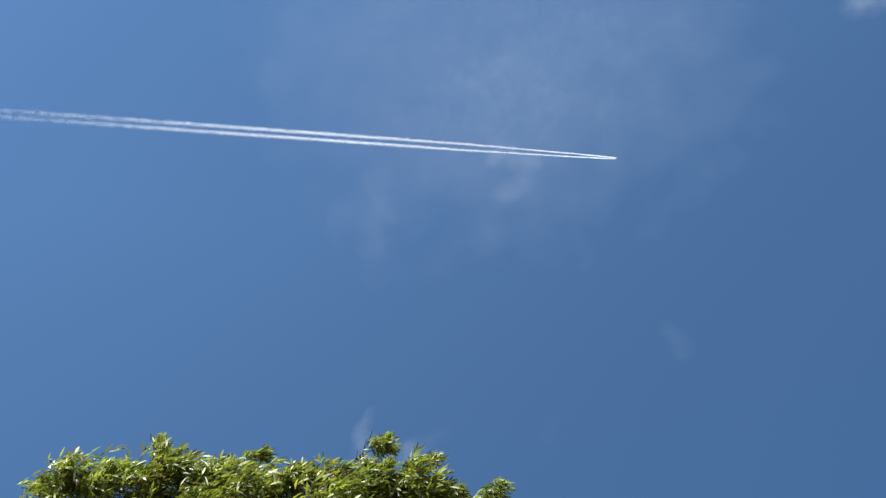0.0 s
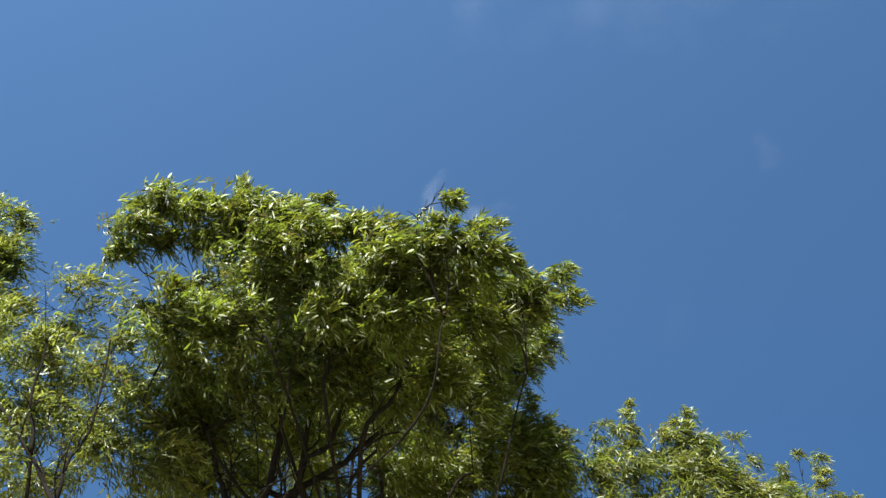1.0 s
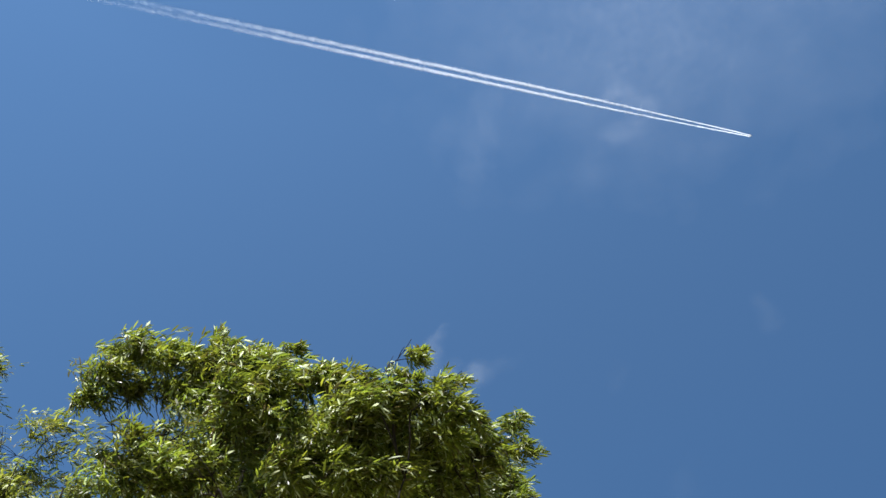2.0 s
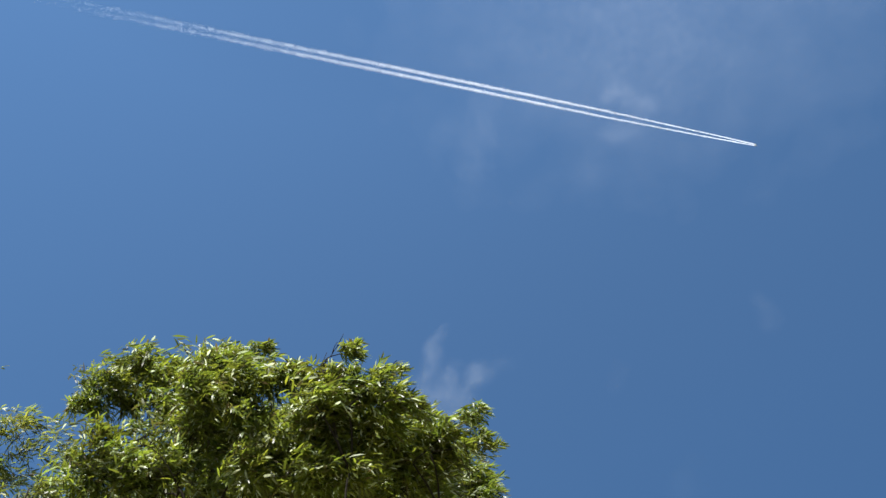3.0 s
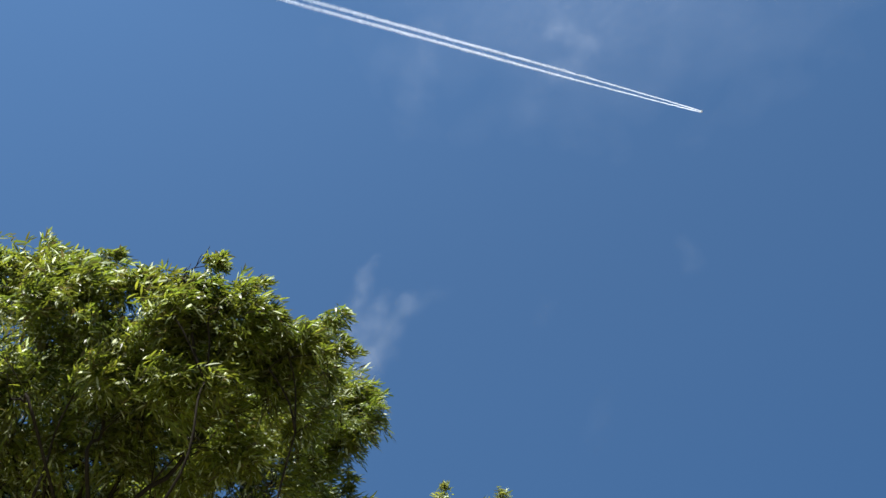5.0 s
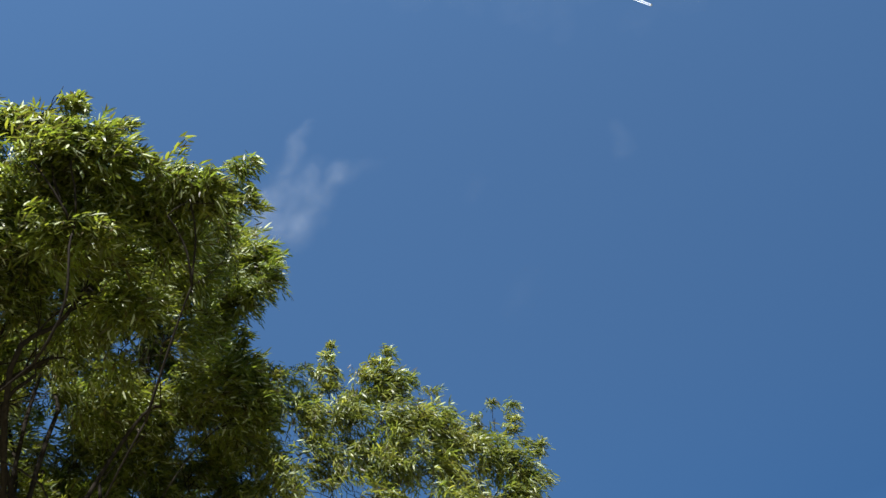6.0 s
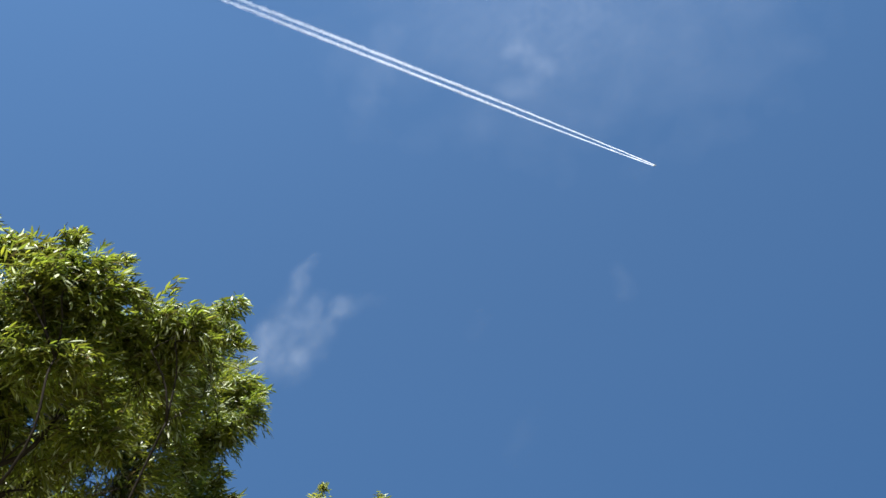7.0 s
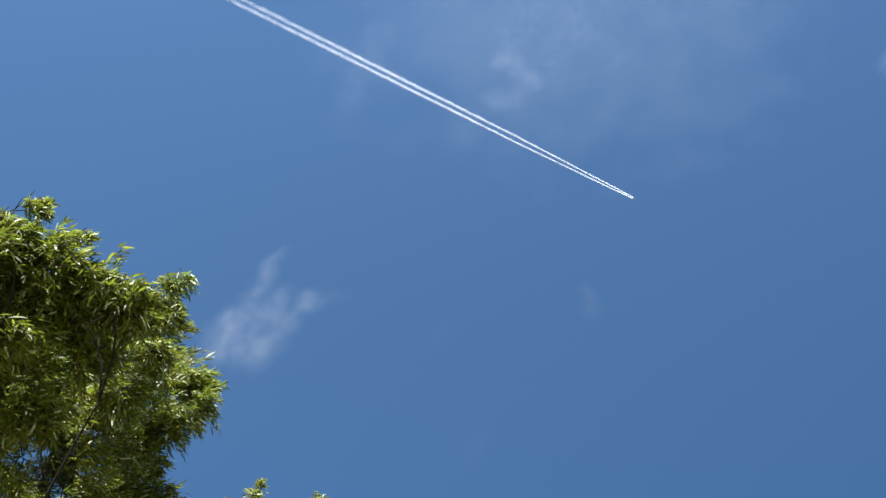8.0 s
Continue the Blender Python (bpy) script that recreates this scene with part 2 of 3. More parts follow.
def leaves_mesh(name, lobes, base, rng, mat, density, leaf=0.15, droop=0.30, breeze=0.75):
    """Sprays of narrow leaves that fill the lobes; the outer ones are combed by the wind, the inner ones hang. lobes: x, y, z, radius."""
    at, way, size = [], [], []
    comb, rise = np.array(WIND), np.array((0, 0, 1.0))
    for x, y, z, r in lobes:
        middle = np.array((x, y, z))
        tufts = max(4, int(density * 0.245 * (r + 0.07) ** 2.1))
        out_t = unit(rng.normal(0, 1, (tufts, 3)) + np.array((0.1, -0.15, 0.2)))
        deep = rng.random(tufts) ** 0.42
        heart = middle + out_t * (r * deep * rng.normal(1.0, 0.09, tufts))[:, None] * np.array((1.0, 1.1, 0.95))
        if r < 0.2:                       # a loose spray drawn out by the wind
            heart += comb * (rng.uniform(-1.0, 1.0, tufts) * r)[:, None] - (heart - middle) * np.array((0.2, 0.3, 0.4))
        elif r > 0.25:                    # hollows between the sprays
            kept = [noise.noise(Vector(h) * 2.5) > -0.09 for h in heart]
            heart, out_t, deep = heart[kept], out_t[kept], deep[kept]
        for h, o, k_out in zip(heart, out_t, deep):
            wind = breeze * min(1.0, max(0.15, 0.25 + 0.5 * k_out + 0.5 * o[2]))
            lead = unit(o * np.array((0.6, 0.6, 0.4)) + comb * wind * 1.45 - rise * 0.08 + rng.normal(0, 0.32, 3))
            spread = (0.05 + 0.05 * rng.random()) * min(1.0, r / 0.22)
            for _ in range(int(rng.integers(5, 10) * min(1.0, 0.35 + r / 0.22))):
                c = h + rng.normal(0, spread, 3) * np.array((1.0, 1.1, 0.7))
                t = unit(lead + rng.normal(0, 0.27, 3))
                k = int(rng.integers(6, 11))
                side = unit(np.cross(t, rng.normal(0, 1, 3)))
                up = np.cross(side, t)
                s = np.arange(k) / (k - 1)
                long = (0.15 + 0.15 * rng.random()) * min(1.0, 0.35 + r / 0.4)
                p = c + t * ((s - 0.6) * long)[:, None] - rise * (0.09 * s * s)[:, None]
                turn = np.arange(k) * 2.4 + rng.random() * 6
                open_ = 0.85 - 0.5 * s
                d = t * 1.0 + (side * np.cos(turn)[:, None] + up * np.sin(turn)[:, None]) * open_[:, None]
                d = d + comb * 0.75 * wind - rise * (droop * (0.7 + s) * (1.5 - wind))[:, None] + rng.normal(0, 0.18, (k, 3))
                at.append(p)
                way.append(unit(d))
                size.append(leaf * (0.6 + 0.6 * rng.random(k)) * (1 - 0.25 * s) * min(1.0, 0.62 + r / 0.4))
    at, way, size = np.concatenate(at), np.concatenate(way), np.concatenate(size)
    n = len(at)
    side = unit(np.cross(way, rng.normal(0, 0.6, (n, 3)) + np.array((0, 0, 1.0))))
    up = np.cross(side, way)
    wide = size * rng.uniform(0.06, 0.095, n)
    curl = size * rng.uniform(0.02, 0.26, n)
    at = at - np.array(base)
    L, W, C = size[:, None], wide[:, None], curl[:, None]
    fold = 0.35
    v = np.stack([at,
                  at + way * L * 0.33 + side * W + up * W * fold, at + way * L * 0.33 - side * W + up * W * fold,
                  at + way * L * 0.70 + side * W * 0.8 - up * (C * 0.4 - W * fold), at + way * L * 0.70 - side * W * 0.8 - up * (C * 0.4 - W * fold),
                  at + way * L - up * C], 1).reshape(-1, 3)
    first = np.arange(n) * 6
    tri1 = np.stack([first, first + 2, first + 1], 1)
    quad = np.stack([first + 1, first + 2, first + 4, first + 3], 1)
    tri2 = np.stack([first + 3, first + 4, first + 5], 1)
    return mesh_from(name, v.tolist(), tri1.tolist() + quad.tolist() + tri2.tolist(), mat)


SWAYING = []      # limb, its root in the tree, the degrees of its swing, its phase, gusts sideways, gusts to and fro


def smooth_line(pts, thick, rng, thin=0.55, rough=0.22):
    """A curved, slightly crooked run of points through pts, with radii that taper."""
    radii = [thick * (1 - thin * i / (len(pts) - 1)) for i in range(len(pts))]
    fine, wide = [], []
    for i in range(len(pts) - 1):
        for k in range(4):
            s = k / 4
            a, z = pts[max(i - 1, 0)], pts[min(i + 2, len(pts) - 1)]
            p = pts[i] * (2 - 5 * s * s + 3 * s ** 3) + pts[i + 1] * (s + 4 * s * s - 3 * s ** 3)
            p += a * (-s + 2 * s * s - s ** 3) + z * (s ** 3 - s * s)
            fine.append(p * 0.5 + Vector(rng.normal(0, thick * rough, 3)))
            wide.append(radii[i] + (radii[i + 1] - radii[i]) * k / 4)
    return fine + [pts[-1]], wide + [radii[-1]]


def tree(name, foot, fork, girth, limbs, label, mat, density, seed, leaf=0.15, breeze=0.75, boughs=()):
    """A tree: trunk, boughs, and limbs that each carry their foliage and swing about their root.
    limbs: lobes of foliage, degrees of swing, gusts sideways, gusts to and fro, bare stems."""
    rng = np.random.default_rng(seed)
    root = tagged(new(name), label, "tree", "trees along the garden edge")
    root.location = foot
    foot = Vector(foot)
    (v, f), stem = bough((0, 0, -0.1), Vector(fork) - foot, girth, girth * 0.62, rng, 9, 0.05, 12)
    flare = [Vector((p.x * (1 + 0.5 * max(0, 0.5 - p.z)), p.y * (1 + 0.5 * max(0, 0.5 - p.z)), p.z)) for p in v]
    part("trunk", mesh_from("trunk", flare, f, BARK, True), root, "rough grey-brown bark")
    for line, thick in boughs:
        pts = [Vector(p) - foot for p in line]
        fine, wide = smooth_line([stem[9]] + pts if (stem[9] - pts[0]).length > 0.3 else pts, thick, rng)
        pieces = [tube(fine, wide, 7)]
        for i in range(6, len(fine), 2):
            way = (fine[i] - fine[i - 1]).normalized()
            out = Vector(rng.normal(0, 1, 3)) * 0.7 + way + Vector((0.1, 0, 0.45))
            tip = fine[i] + out.normalized() * rng.uniform(0.35, 0.75)
            twig, twig_line = bough(fine[i], tip, wide[i] * 0.5, wide[i] * 0.2, rng, 6, 0.2, 5)
            pieces.append(twig)
            for k in (3, 4):
                end = twig_line[k] + (out + Vector(rng.normal(0, 0.8, 3))).normalized() * 0.3
                pieces.append(bough(twig_line[k], end, wide[i] * 0.22, wide[i] * 0.1, rng, 5, 0.2, 4)[0])
        part("bough", mesh_from("bough", *join(pieces), BARK, True), root)
    for lobes, swing, gusts, nods, stems in limbs:
        mid = np.mean([q[:3] for q in lobes], axis=0)
        start = stem[rng.integers(6, 10)] + foot
        if gusts:
            start = Vector(mid) + Vector((-0.3, 0.6, -1.9))
            pieces = bough(stem[8] + foot, start, girth * 0.06, girth * 0.045, rng, 11, 0.26, 7)[0]
            part("bough", mesh_from("bough", [p - foot for p in pieces[0]], pieces[1], BARK, True), root)
        hub = start.lerp(Vector(mid), 0.62) - Vector((0, 0, 0.15))
        thick = girth * (0.075 if gusts else 0.16)
        tubes = []
        main, line = bough(start, hub, thick, thick * 0.6, rng, 8, 0.16, 7)
        tubes.append(main)
        joints = list(line[4:])
        for run in stems:
            fine, wide = smooth_line([Vector(p) for p in run], 0.0065, rng, 0.6, 0.4)
            tubes.append(tube(fine, wide, 5))
            tubes.append(bough(min(joints, key=lambda q: (q - fine[0]).length), fine[0], 0.010, 0.008, rng, 5, 0.1, 5)[0])
            for i in (5, 7, 9):
                if i < len(fine):
                    tip = fine[i] + (fine[i] - fine[i - 2]).normalized() * 0.10 + Vector(rng.normal(0, 0.05, 3))
                    tubes.append(bough(fine[i], tip, 0.006, 0.003, rng, 4, 0.15, 4)[0])
        for x, y, z, r in sorted(lobes, key=lambda q: (Vector(q[:3]) - hub).length):
            c = Vector((x, y, z))
            s = min(joints, key=lambda q: (q - c).length + 0.35 * max(0.0, q.z - c.z))
            joints.append(c)
            arm, arm_line = bough(s, c, thick * 0.30, thick * 0.12, rng, 7, 0.18, 5)
            tubes.append(arm)
            for _ in range(8 if r > 0.17 else 2):
                tip = c + Vector(unit(rng.normal(0, 1, 3) + np.array((0.2, 0, 0.5)))) * r * 0.8
                tubes.append(bough(arm_line[int(rng.integers(3, 6))], tip, thick * 0.15, 0.003, rng, 4, 0.2, 4)[0])
        v, f = join(tubes)
        limb = part("limb", mesh_from("limb", [p - start for p in v], f, BARK, True), root)
        limb.location = start - foot
        tagged(part("foliage", leaves_mesh("foliage", lobes, start, rng, mat, density, leaf, 0.34, breeze), limb), kind="stuff")
        SWAYING.append((limb, tuple(start - foot), swing, rng.random() * 6.3, gusts, nods))
    return root


# ---- the ground ----
def ground_sheet():
    bm = bmesh.new()
    bmesh.ops.create_circle(bm, cap_ends=True, segments=96, radius=4500)
    me = bpy.data.meshes.new("ground")
    bm.to_mesh(me)
    bm.free()
    me.materials.append(GRASS)
    tagged(new("ground", me), "flat ground out of view, dry-grass straw colour chosen to bounce warm light", "ground", kind="structure")


ground_sheet()

# ---- the trees ----
CALM = ()
CROWN_WEST = [
    (-3.23, 5.90, 7.38, 0.24), (-3.30, 5.90, 7.07, 0.14), (-3.21, 5.90, 7.83, 0.16), (-3.01, 5.90, 7.73, 0.24), (-2.68, 5.90, 7.59, 0.26), (-2.31, 5.80, 7.47, 0.27),
    (-2.01, 5.80, 7.49, 0.24), (-2.12, 5.80, 7.85, 0.09), (-2.14, 5.80, 8.01, 0.06), (-2.88, 6.00, 7.33, 0.16), (-2.55, 6.00, 7.29, 0.17), (-2.13, 5.90, 7.19, 0.21),
]
CROWN_MIDDLE = [
    (-1.81, 5.70, 7.37, 0.24), (-1.57, 5.60, 7.41, 0.15), (-1.37, 5.50, 7.45, 0.08), (-1.31, 5.50, 7.48, 0.05), (-1.80, 5.60, 6.83, 0.29), (-1.41, 5.45, 6.80, 0.29),
    (-1.13, 5.50, 7.03, 0.17), (-0.89, 5.40, 7.01, 0.17), (-0.98, 5.40, 7.12, 0.06), (-0.60, 5.30, 6.81, 0.19), (-1.01, 5.40, 6.46, 0.30), (-0.55, 5.35, 6.41, 0.30),
    (-0.35, 5.30, 6.66, 0.17),
]
CROWN_SPRIG = [
    (-0.33, 5.00, 6.98, 0.07), (-0.19, 5.00, 6.93, 0.05), (-0.27, 5.00, 7.04, 0.05), (-0.37, 5.00, 6.70, 0.06), (-0.24, 5.00, 6.69, 0.05), (0.03, 5.05, 6.71, 0.10),
    (0.15, 5.05, 6.77, 0.05), (-0.11, 5.10, 6.53, 0.17), (-0.37, 5.30, 6.52, 0.22), (0.21, 5.15, 6.47, 0.14), (0.37, 5.10, 6.40, 0.05), (0.44, 5.10, 6.28, 0.05),
    (0.03, 5.30, 6.39, 0.24),
]
CROWN_EAST = [
    (0.81, 5.30, 6.50, 0.09), (0.95, 5.30, 6.53, 0.05), (0.67, 5.40, 6.40, 0.14), (1.00, 5.30, 6.20, 0.07), (1.11, 5.30, 6.16, 0.05), (0.85, 5.30, 6.16, 0.06),
    (0.44, 5.50, 6.44, 0.19), (0.67, 5.60, 6.31, 0.17), (0.24, 5.70, 6.54, 0.24), (0.45, 5.80, 6.45, 0.22), (0.99, 5.20, 6.54, 0.06), (1.03, 5.25, 6.29, 0.05),
]
CROWN_HANGING = [
    (1.19, 7.60, 7.12, 0.13), (1.07, 7.70, 6.99, 0.14), (1.04, 7.80, 6.87, 0.08), (0.91, 7.80, 6.76, 0.06), (0.80, 7.80, 6.99, 0.25), (0.76, 7.20, 6.96, 0.31),
    (1.24, 7.50, 7.24, 0.09), (0.40, 7.00, 6.44, 0.35), (0.66, 8.00, 6.72, 0.25), (0.46, 6.70, 6.45, 0.31), (1.23, 7.90, 7.75, 0.10), (1.02, 7.80, 7.60, 0.22),
    (1.11, 7.90, 7.50, 0.19), (0.68, 6.90, 6.99, 0.26), (0.73, 6.40, 6.83, 0.16),
]
HEART_WEST = [
    (-2.55, 5.90, 6.46, 0.26), (-2.23, 6.00, 6.73, 0.31), (-2.71, 6.10, 6.19, 0.24), (-2.26, 6.00, 6.15, 0.36), (-1.82, 5.90, 6.14, 0.35), (-1.73, 5.90, 6.60, 0.30),
    (-2.62, 6.60, 6.02, 0.32), (-2.07, 6.50, 5.96, 0.39), (-2.99, 6.20, 6.55, 0.11), (-3.12, 6.20, 6.59, 0.06),
]
HEART_MIDDLE = [
    (-1.26, 5.80, 6.56, 0.32), (-0.78, 5.70, 6.29, 0.32), (-0.34, 5.55, 6.31, 0.29), (0.03, 5.70, 6.29, 0.30), (-1.33, 6.00, 6.01, 0.33), (-0.86, 6.20, 6.05, 0.36),
    (-0.40, 5.95, 5.97, 0.32), (0.03, 6.20, 6.12, 0.34), (0.36, 5.90, 6.14, 0.27), (-1.04, 5.60, 5.97, 0.21), (-0.54, 5.60, 5.94, 0.23), (-0.12, 5.55, 5.93, 0.21),
]
HEART_EAST = [
    (-0.48, 6.60, 5.82, 0.36), (-0.02, 6.70, 5.89, 0.36), (0.34, 7.30, 5.98, 0.35), (-0.14, 7.30, 5.71, 0.38), (-0.57, 7.30, 5.78, 0.29), (0.42, 7.90, 5.83, 0.38),
    (0.84, 8.20, 6.14, 0.35), (1.04, 8.40, 5.81, 0.32), (0.10, 8.00, 5.54, 0.39), (-0.40, 8.00, 5.54, 0.30), (0.63, 8.40, 5.67, 0.37),
]
SKIRT_WEST = [
    (-1.53, 6.50, 5.76, 0.35), (-1.03, 6.50, 5.76, 0.32), (-2.72, 7.20, 5.79, 0.35), (-2.18, 7.20, 5.79, 0.34), (-1.58, 7.30, 5.71, 0.25), (-1.11, 7.30, 5.81, 0.23),
    (-3.00, 7.80, 5.58, 0.37), (-2.57, 7.90, 5.49, 0.34), (-2.06, 7.80, 5.54, 0.26), (-0.78, 7.90, 5.70, 0.16), (-1.39, 7.80, 5.58, 0.17),
]
FRONT_SHOOTS = [
    (1.03, 7.60, 6.37, 0.06), (1.00, 7.60, 6.22, 0.09), (1.06, 7.70, 6.08, 0.12), (1.17, 7.70, 5.98, 0.08), (0.99, 7.70, 5.90, 0.16), (1.27, 7.80, 5.80, 0.10),
    (1.16, 7.80, 5.66, 0.18), (1.04, 7.90, 5.51, 0.19), (1.33, 7.90, 5.49, 0.15), (0.90, 7.70, 5.66, 0.19),
]
STEMS_WEST = [
    [(-2.62, 6.00, 6.25), (-2.86, 6.00, 6.50), (-3.05, 6.00, 6.88), (-3.21, 6.00, 7.16)],
    [(-2.65, 6.00, 6.36), (-2.77, 6.00, 6.58), (-2.91, 6.00, 6.98), (-3.03, 6.00, 7.33)],
    [(-2.49, 6.00, 6.39), (-2.44, 6.00, 6.73), (-2.48, 6.00, 7.10), (-2.46, 6.00, 7.46)],
    [(-2.49, 6.00, 6.39), (-2.52, 6.00, 6.76), (-2.65, 6.00, 7.06), (-2.71, 6.00, 7.41)],
    [(-2.42, 6.00, 6.69), (-2.34, 6.00, 7.04), (-2.27, 6.00, 7.33)],
    [(-3.06, 6.00, 6.84), (-3.25, 6.00, 7.08), (-3.37, 6.00, 7.29)],
]
STEMS_SPRIG = [
    [(-0.54, 5.05, 6.30), (-0.57, 5.05, 6.62), (-0.56, 5.05, 6.81), (-0.54, 5.05, 6.98)],
    [(-0.55, 5.05, 6.77), (-0.50, 5.05, 6.92), (-0.44, 5.05, 7.09)],
    [(-0.55, 5.05, 6.85), (-0.45, 5.05, 6.95), (-0.29, 5.05, 6.98)],
    [(-0.22, 5.05, 6.30), (-0.03, 5.05, 6.55), (0.07, 5.05, 6.72)],
]
STEMS_EAST = [
    [(0.39, 5.40, 6.01), (0.64, 5.40, 6.32), (0.87, 5.40, 6.57)],
    [(0.55, 5.40, 6.15), (0.84, 5.40, 6.21), (1.08, 5.40, 6.27)],
]
BOUGHS = [
    ([(-1.76, 6.90, 4.40), (-2.07, 6.90, 4.86), (-2.24, 6.90, 5.24), (-2.43, 6.90, 5.61), (-2.63, 6.90, 6.01), (-2.76, 6.90, 6.37)], 0.035),
    ([(-1.64, 6.70, 4.32), (-1.63, 6.70, 4.77), (-1.59, 6.70, 5.45), (-1.78, 6.70, 5.99), (-1.80, 6.70, 6.53), (-1.79, 6.70, 6.99)], 0.042),
    ([(-1.56, 6.90, 4.40), (-1.41, 6.90, 4.86), (-1.00, 6.90, 5.14), (-0.82, 6.90, 5.35), (-0.54, 6.90, 5.61)], 0.046),
    ([(-1.44, 6.70, 4.52), (-1.33, 6.70, 4.90), (-1.33, 6.70, 5.49), (-1.20, 6.70, 5.87), (-1.17, 6.70, 6.38)], 0.036),
]
THIN_BOUGHS = [
    ([(-1.31, 6.60, 4.85), (-1.09, 6.60, 5.20), (-0.98, 6.60, 5.76), (-0.86, 6.60, 6.38)], 0.028),
    ([(-1.54, 6.50, 5.34), (-1.36, 6.50, 5.69), (-1.46, 6.50, 6.09)], 0.020),
    ([(-2.20, 6.70, 5.19), (-2.04, 6.70, 5.56), (-1.98, 6.70, 5.89)], 0.020),
    ([(-1.49, 5.70, 5.54), (-1.66, 5.70, 5.76), (-1.78, 5.70, 5.79)], 0.016),
    ([(-0.76, 6.40, 5.08), (-0.46, 6.40, 5.63), (-0.37, 6.40, 6.30), (-0.30, 6.40, 6.91)], 0.028),
    ([(-1.06, 6.00, 5.26), (-1.06, 6.00, 5.69), (-1.14, 6.00, 6.29), (-1.07, 6.00, 6.73)], 0.020),
]
BACK_UPPER = [
    (-2.98, 8.60, 8.92, 0.48), (-2.16, 8.60, 9.01, 0.48), (-1.32, 8.60, 8.86, 0.47), (-0.49, 8.60, 8.96, 0.47), (0.30, 8.60, 9.06, 0.47), (-3.49, 8.80, 8.38, 0.48),
    (-2.66, 8.80, 8.24, 0.47), (-1.86, 8.80, 8.33, 0.46), (-1.04, 8.80, 8.19, 0.46), (-0.23, 8.80, 8.28, 0.46), (0.54, 8.80, 8.37, 0.46),
]
BACK_MIDDLE = [
    (-3.64, 9.00, 7.74, 0.47), (-2.82, 9.00, 7.61, 0.46), (-2.05, 9.00, 7.69, 0.46), (-1.25, 9.00, 7.56, 0.45), (-0.47, 9.00, 7.64, 0.45), (0.29, 9.00, 7.73, 0.45),
    (-3.28, 9.10, 7.07, 0.46), (-2.50, 9.10, 6.95, 0.45), (-1.75, 9.10, 7.03, 0.44),
]
BACK_LOWER = [
    (-0.98, 9.10, 6.91, 0.44), (-0.22, 9.10, 6.99, 0.44), (0.50, 9.10, 7.06, 0.44), (-3.39, 9.20, 6.46, 0.45), (-2.63, 9.20, 6.35, 0.44), (-1.91, 9.20, 6.42, 0.44),
    (-0.43, 9.20, 6.38, 0.43), (0.27, 9.20, 6.45, 0.43),
]
SKIRT_EAST = [
    (-2.94, 8.60, 5.29, 0.40), (-2.33, 8.50, 5.24, 0.39), (-1.78, 8.60, 5.32, 0.35), (-1.20, 8.70, 5.29, 0.32), (-0.62, 8.70, 5.33, 0.39), (-0.03, 8.60, 5.29, 0.40),
    (0.56, 8.70, 5.29, 0.39), (1.09, 8.70, 5.33, 0.35), (-2.39, 8.60, 4.78, 0.42), (-1.64, 8.60, 4.74, 0.41), (-0.90, 8.70, 4.78, 0.41), (-0.15, 8.70, 4.78, 0.41),
    (0.61, 8.80, 4.82, 0.41), (1.19, 8.80, 4.91, 0.32),
]
SKIRT_BACK = [
    (-1.56, 8.90, 6.17, 0.38), (-1.03, 9.00, 6.14, 0.34), (-0.44, 9.00, 5.99, 0.37), (0.17, 8.90, 5.83, 0.36), (-1.29, 9.00, 5.53, 0.40), (-0.71, 9.00, 5.46, 0.39),
    (-0.08, 9.00, 5.32, 0.38), (0.50, 9.00, 5.27, 0.38), (0.90, 8.90, 5.58, 0.31), (-1.02, 9.00, 4.96, 0.40), (-0.38, 9.00, 4.92, 0.39), (0.34, 9.00, 4.82, 0.39),
    (0.98, 9.00, 4.96, 0.37),
]
# Foliage added out of sight behind the crown to shade the skirt below.
SHADE_CROWN = [
    (-2.50, 7.30, 7.40, 0.50), (-1.80, 7.50, 7.70, 0.55), (-1.10, 7.40, 7.80, 0.55), (-0.40, 7.40, 7.60, 0.50), (0.10, 7.60, 7.40, 0.45), (-2.20, 8.30, 7.70, 0.55),
    (-1.40, 8.50, 8.00, 0.55), (-0.60, 8.40, 7.90, 0.55), (0.00, 8.50, 7.60, 0.45), (-1.00, 9.20, 7.90, 0.50), (-1.90, 9.20, 7.70, 0.50),
]
LOW_SHOOTS = [
    (2.04, 8.40, 6.81, 0.06), (2.03, 8.40, 6.64, 0.08), (2.00, 8.40, 6.46, 0.10), (2.08, 8.40, 6.27, 0.11), (1.70, 8.40, 6.47, 0.06), (1.61, 8.40, 6.25, 0.07),
    (1.86, 8.40, 6.37, 0.08), (1.71, 8.40, 6.06, 0.12), (2.71, 8.40, 6.78, 0.07), (2.69, 8.40, 6.61, 0.11), (2.59, 8.40, 6.44, 0.13), (2.81, 8.40, 6.41, 0.13),
    (2.43, 8.40, 6.41, 0.06), (3.02, 8.40, 6.31, 0.06), (2.69, 8.50, 6.25, 0.20), (2.41, 8.50, 6.19, 0.14),
]
